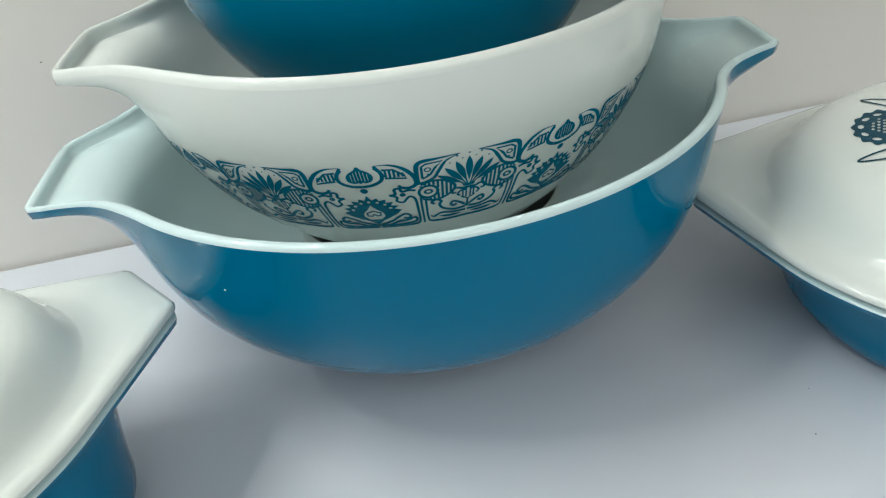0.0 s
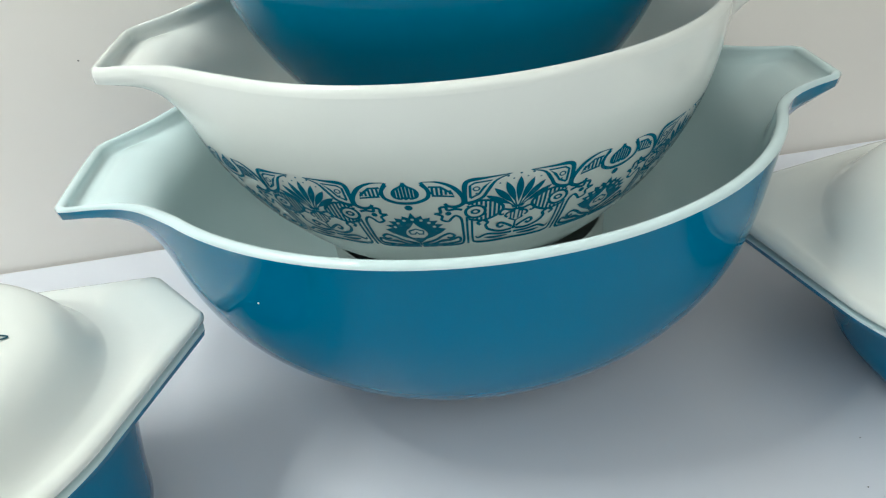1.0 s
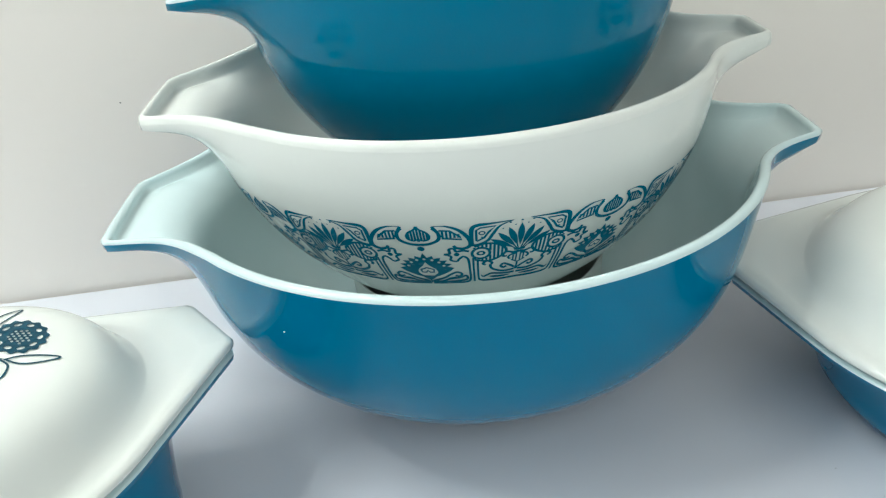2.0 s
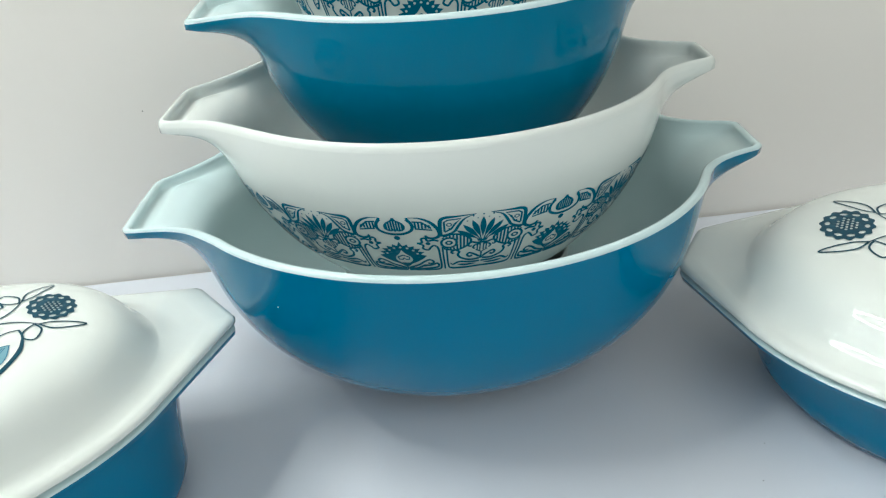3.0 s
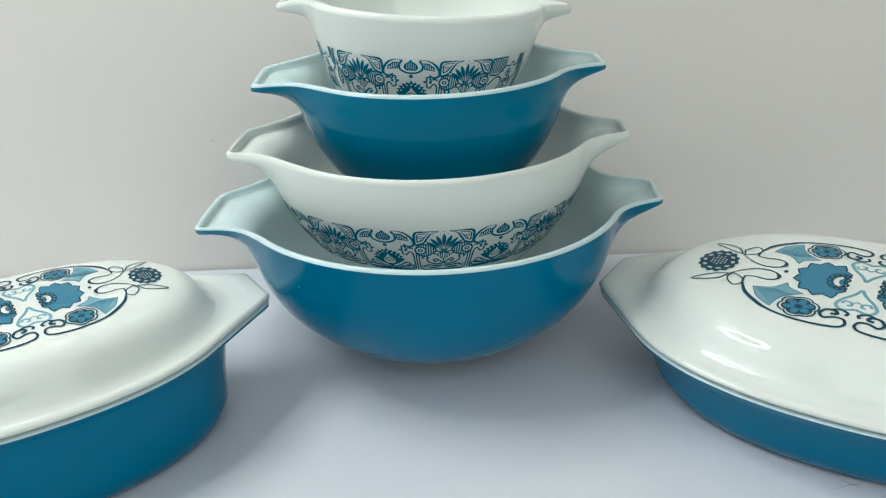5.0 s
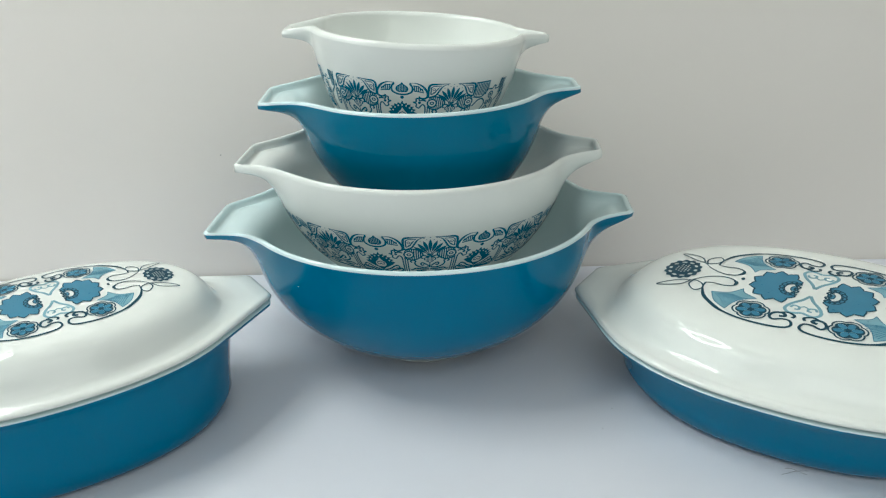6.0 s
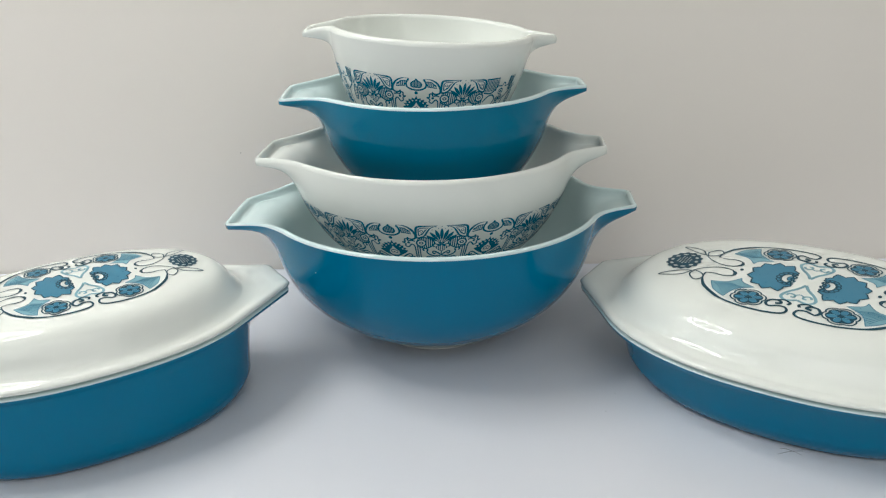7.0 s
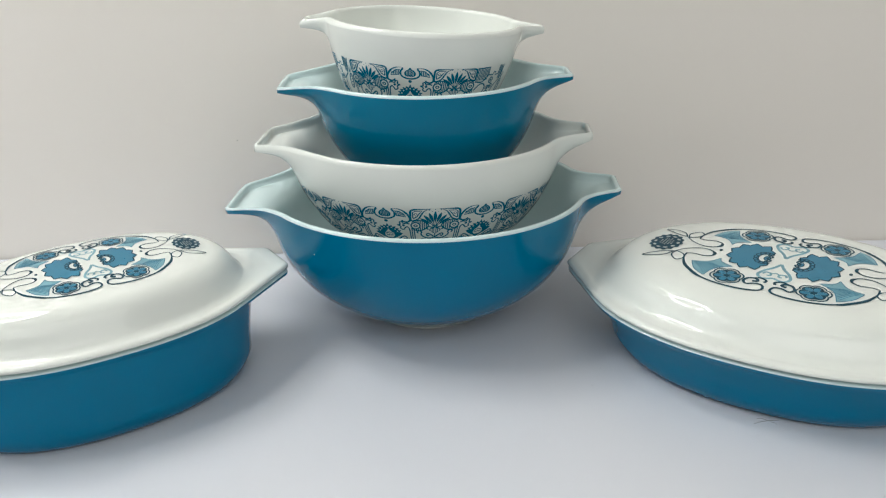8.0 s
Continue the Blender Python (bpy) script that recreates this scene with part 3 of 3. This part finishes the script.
    for i in range(180):
        t = 2 * math.pi * i / 180
        lobe = (t * 11 / (2 * math.pi) + 0.5) % 1.0
        r = 0.0165 + 0.0030 * math.sin(math.pi * lobe) ** 0.7 + 0.0013 * max(0.0, 1 - abs(lobe - 0.5) * 6)
        away = abs((t + math.pi) % (2 * math.pi) - math.pi)
        r *= 1 - 0.26 * math.exp(-(away / 0.55) ** 2) + 0.07 * math.exp(-((away - 1.05) / 0.25) ** 2)
        ring.append((bx + 0.90 * r * math.cos(t), 1.22 * r * math.sin(t)))
    eye = [(ex + 0.0046 * math.cos(a), 0.0072 * math.sin(a)) for a in (math.radians(50 + 13 * k) for k in range(21))]
    eye += [(ex + 0.0016 + 0.0022 * math.cos(a), 0.0040 * math.sin(a)) for a in (math.radians(310 - 13 * k) for k in range(21))]
    motif("printed_blossom", MID).fill(ring, [eye])
    D = motif("printed_blossom_rim", LINE)
    D.line(ring, 0.0010, closed=True)
    D.line(eye, 0.0007, closed=True)
    for k in range(9):
        a = math.radians(64 + 29 * k)
        D.line(circle(ex + 0.0066 * math.cos(a), 0.0100 * math.sin(a), 0.0015, 0.0023, n=10, turn=a), 0.0010, closed=True)
    for s in (1, -1):
        D.line([(ex + 0.0008, 0.0060 * s), (ex + 0.0042, 0.0052 * s), (ex + 0.0050, 0.0028 * s), (ex + 0.0026, 0.0016 * s), (ex + 0.0020, 0.0)], 0.0016, soft=True)
    motif("printed_dot", LINE).fill(circle(-0.0475, 0.0, 0.0013, 0.0022, n=10))
    return out


LID_PRINT = lid_print()


def dome_profile(rows=64, soft=0.0080):
    """(share of the half-width, height) up a lid: knots joined and then rounded by a running mean along the line."""
    ks = np.array([1.10, 1.03, 1.0, 0.982, 0.965, 0.945, 0.918, 0.880, 0.835, 0.78, 0.70, 0.6, 0.45, 0.3, 0.12, 0.0])
    hs = np.array([0.0055, 0.0056, 0.0066, 0.0100, 0.0147, 0.0196, 0.0240, 0.0273, 0.0294, 0.0311, 0.0322, 0.0331, 0.0338, 0.0342, 0.0344, 0.0345])
    ks, hs = np.concatenate([ks, -ks[-2::-1]]), np.concatenate([hs, hs[-2::-1]])
    s = np.concatenate([[0], np.cumsum(np.hypot(np.diff(ks * 0.125), np.diff(hs)))])
    at = np.linspace(0, s[-1], 1200)
    w = np.exp(-0.5 * ((at[:, None] - at[None]) / soft) ** 2)
    w /= w.sum(1, keepdims=True)
    k, h = w @ np.interp(at, s, ks), w @ np.interp(at, s, hs)
    keep = (k > 0.02) & (k < 1.015)
    pick = np.linspace(0, keep.sum() - 1, rows).astype(int)
    return [(float(x), float(y)) for x, y in zip(k[keep][pick], h[keep][pick])]


def dish(m, a, b, foot_a, foot_b, depth, dome, out, half, size, along, shift, label):
    base = thing("covered_dish", m, label, "casserole dish", "covered oval dishes")
    ths = [2 * math.pi * (i + 0.5) / NT for i in range(NT)]
    rim = hull_plan(a, b, out, half)

    def oval(t, a, b, n=2.15):
        c, s = abs(math.cos(t)), abs(math.sin(t))
        return ((c / a) ** n + (s / b) ** n) ** (-1 / n)

    def row(rad, z):
        return [(r * math.cos(t), r * math.sin(t), z) for r, t in zip(rad, ths)]

    def blend(k, inset=0.0):
        """Ovals from the foot (k=0) to the rim oval (k=1)."""
        return [oval(t, foot_a + (a - foot_a) * k, foot_b + (b - foot_b) * k) - inset for t in ths]

    side = [row(blend(0, 0.016), 0.0), row(blend(0, 0.012), 0.0004), row(blend(0, 0.0055), 0.0030), row(blend(0, 0.0018), 0.0080), row(blend(0.12), 0.0150)]
    for i in range(1, 9):
        k = i / 8
        side.append(row(blend(0.12 + 0.68 * k ** 1.3, 0.004 * k), 0.0150 + (depth - 0.0225) * k))
    side.append(row([min(x, r - 0.001) for x, r in zip(blend(0.92, 0.004), rim)], depth - 0.0055))
    side.append(row([r - 0.0018 for r in rim], depth - 0.0034))
    side.append(row([r - 0.0010 for r in rim], depth - 0.0010))
    put(rings(side, cap_first=True), "body", BLUE, base)
    edge = [row([r - 0.0010 for r in rim], depth - 0.0010), row([r - 0.0010 for r in rim], depth - 0.0005), row([r - 0.0020 for r in rim], depth - 0.0001), row([r - 0.022 for r in rim], depth)]
    put(rings(edge), "lip", PALE, base, "pale bare glass edge")
    z0 = depth + 0.0014
    skirt = [row([r - 0.020 for r in rim], depth + 0.0001), row([r - 0.011 for r in rim], depth + 0.0001), row([r - 0.0075 for r in rim], z0), row([r - 0.0030 for r in rim], z0 + 0.0002), row([r - 0.0008 for r in rim], z0 + 0.0012), row(rim, z0 + 0.0026), row([r - 0.0010 for r in rim], z0 + 0.0042), row([r - 0.0035 for r in rim], z0 + 0.0050)]
    aa, bb = a * 0.90, b * 0.885
    inner = [oval(t, aa, bb) for t in ths]
    for k in (0.35, 0.7):
        skirt.append(row([(r - 0.0035) * (1 - k) + (i + 0.004) * k for r, i in zip(rim, inner)], z0 + 0.0052 + 0.0004 * k))
    # dome: hollow foot, steep flank, soft shoulder, almost flat top
    dome_line = dome_profile()
    for k, zz in dome_line:
        skirt.append(row([i * k for i in inner], z0 + 0.0055 + (zz - 0.0055) * (dome - 0.0055) / (0.0344 - 0.0055)))
    lid = put(rings(skirt, cap_last=True), "lid", OPAL, base, "white opal glass lid with printed flowers")
    ks = [k for k, _ in dome_line] + [0.0]
    hs = [h for _, h in dome_line] + [0.0344]

    def place(x, y, lift):
        x, y = x * size + along, y * size * 1.05 + shift
        t = math.atan2(y, x)
        k = math.hypot(x, y) / oval(t, aa, bb)
        zz = np.interp(k, ks[::-1], hs[::-1])
        return (x, y, z0 + 0.0055 + (zz - 0.0055) * (dome - 0.0055) / (0.0344 - 0.0055) + lift)

    # the same motifs at both ends, the second half turned round
    lifts = {LIGHT: 0.00016, MID: 0.00026, LINE: 0.00036}
    for way in (1, -1):
        for name, ink, pr in LID_PRINT:
            ob = pr.lay(name, lambda x, y: place(way * x, way * y, lifts[ink]), ink, lid, 0.006)
            if name == "printed_hatching":
                ob["kind"] = "stuff"
    return base


dish(pose(0.2815, -0.1195, 0, 0, 0, -33), a=0.153, b=0.116, foot_a=0.127, foot_b=0.095, depth=0.0515, dome=0.0324, out=0.172, half=0.025, size=1.0, along=-0.001, shift=-0.0036,
     label="shallow turquoise oval glass dish with a flower-printed white lid")
dish(pose(-0.2425, -0.1430, 0, 0, 0, 33), a=0.126, b=0.085, foot_a=0.112, foot_b=0.079, depth=0.0690, dome=0.0350, out=0.150, half=0.0225, size=0.78, along=0.0040, shift=0.0,
     label="deep turquoise oval glass casserole with a flower-printed white lid")
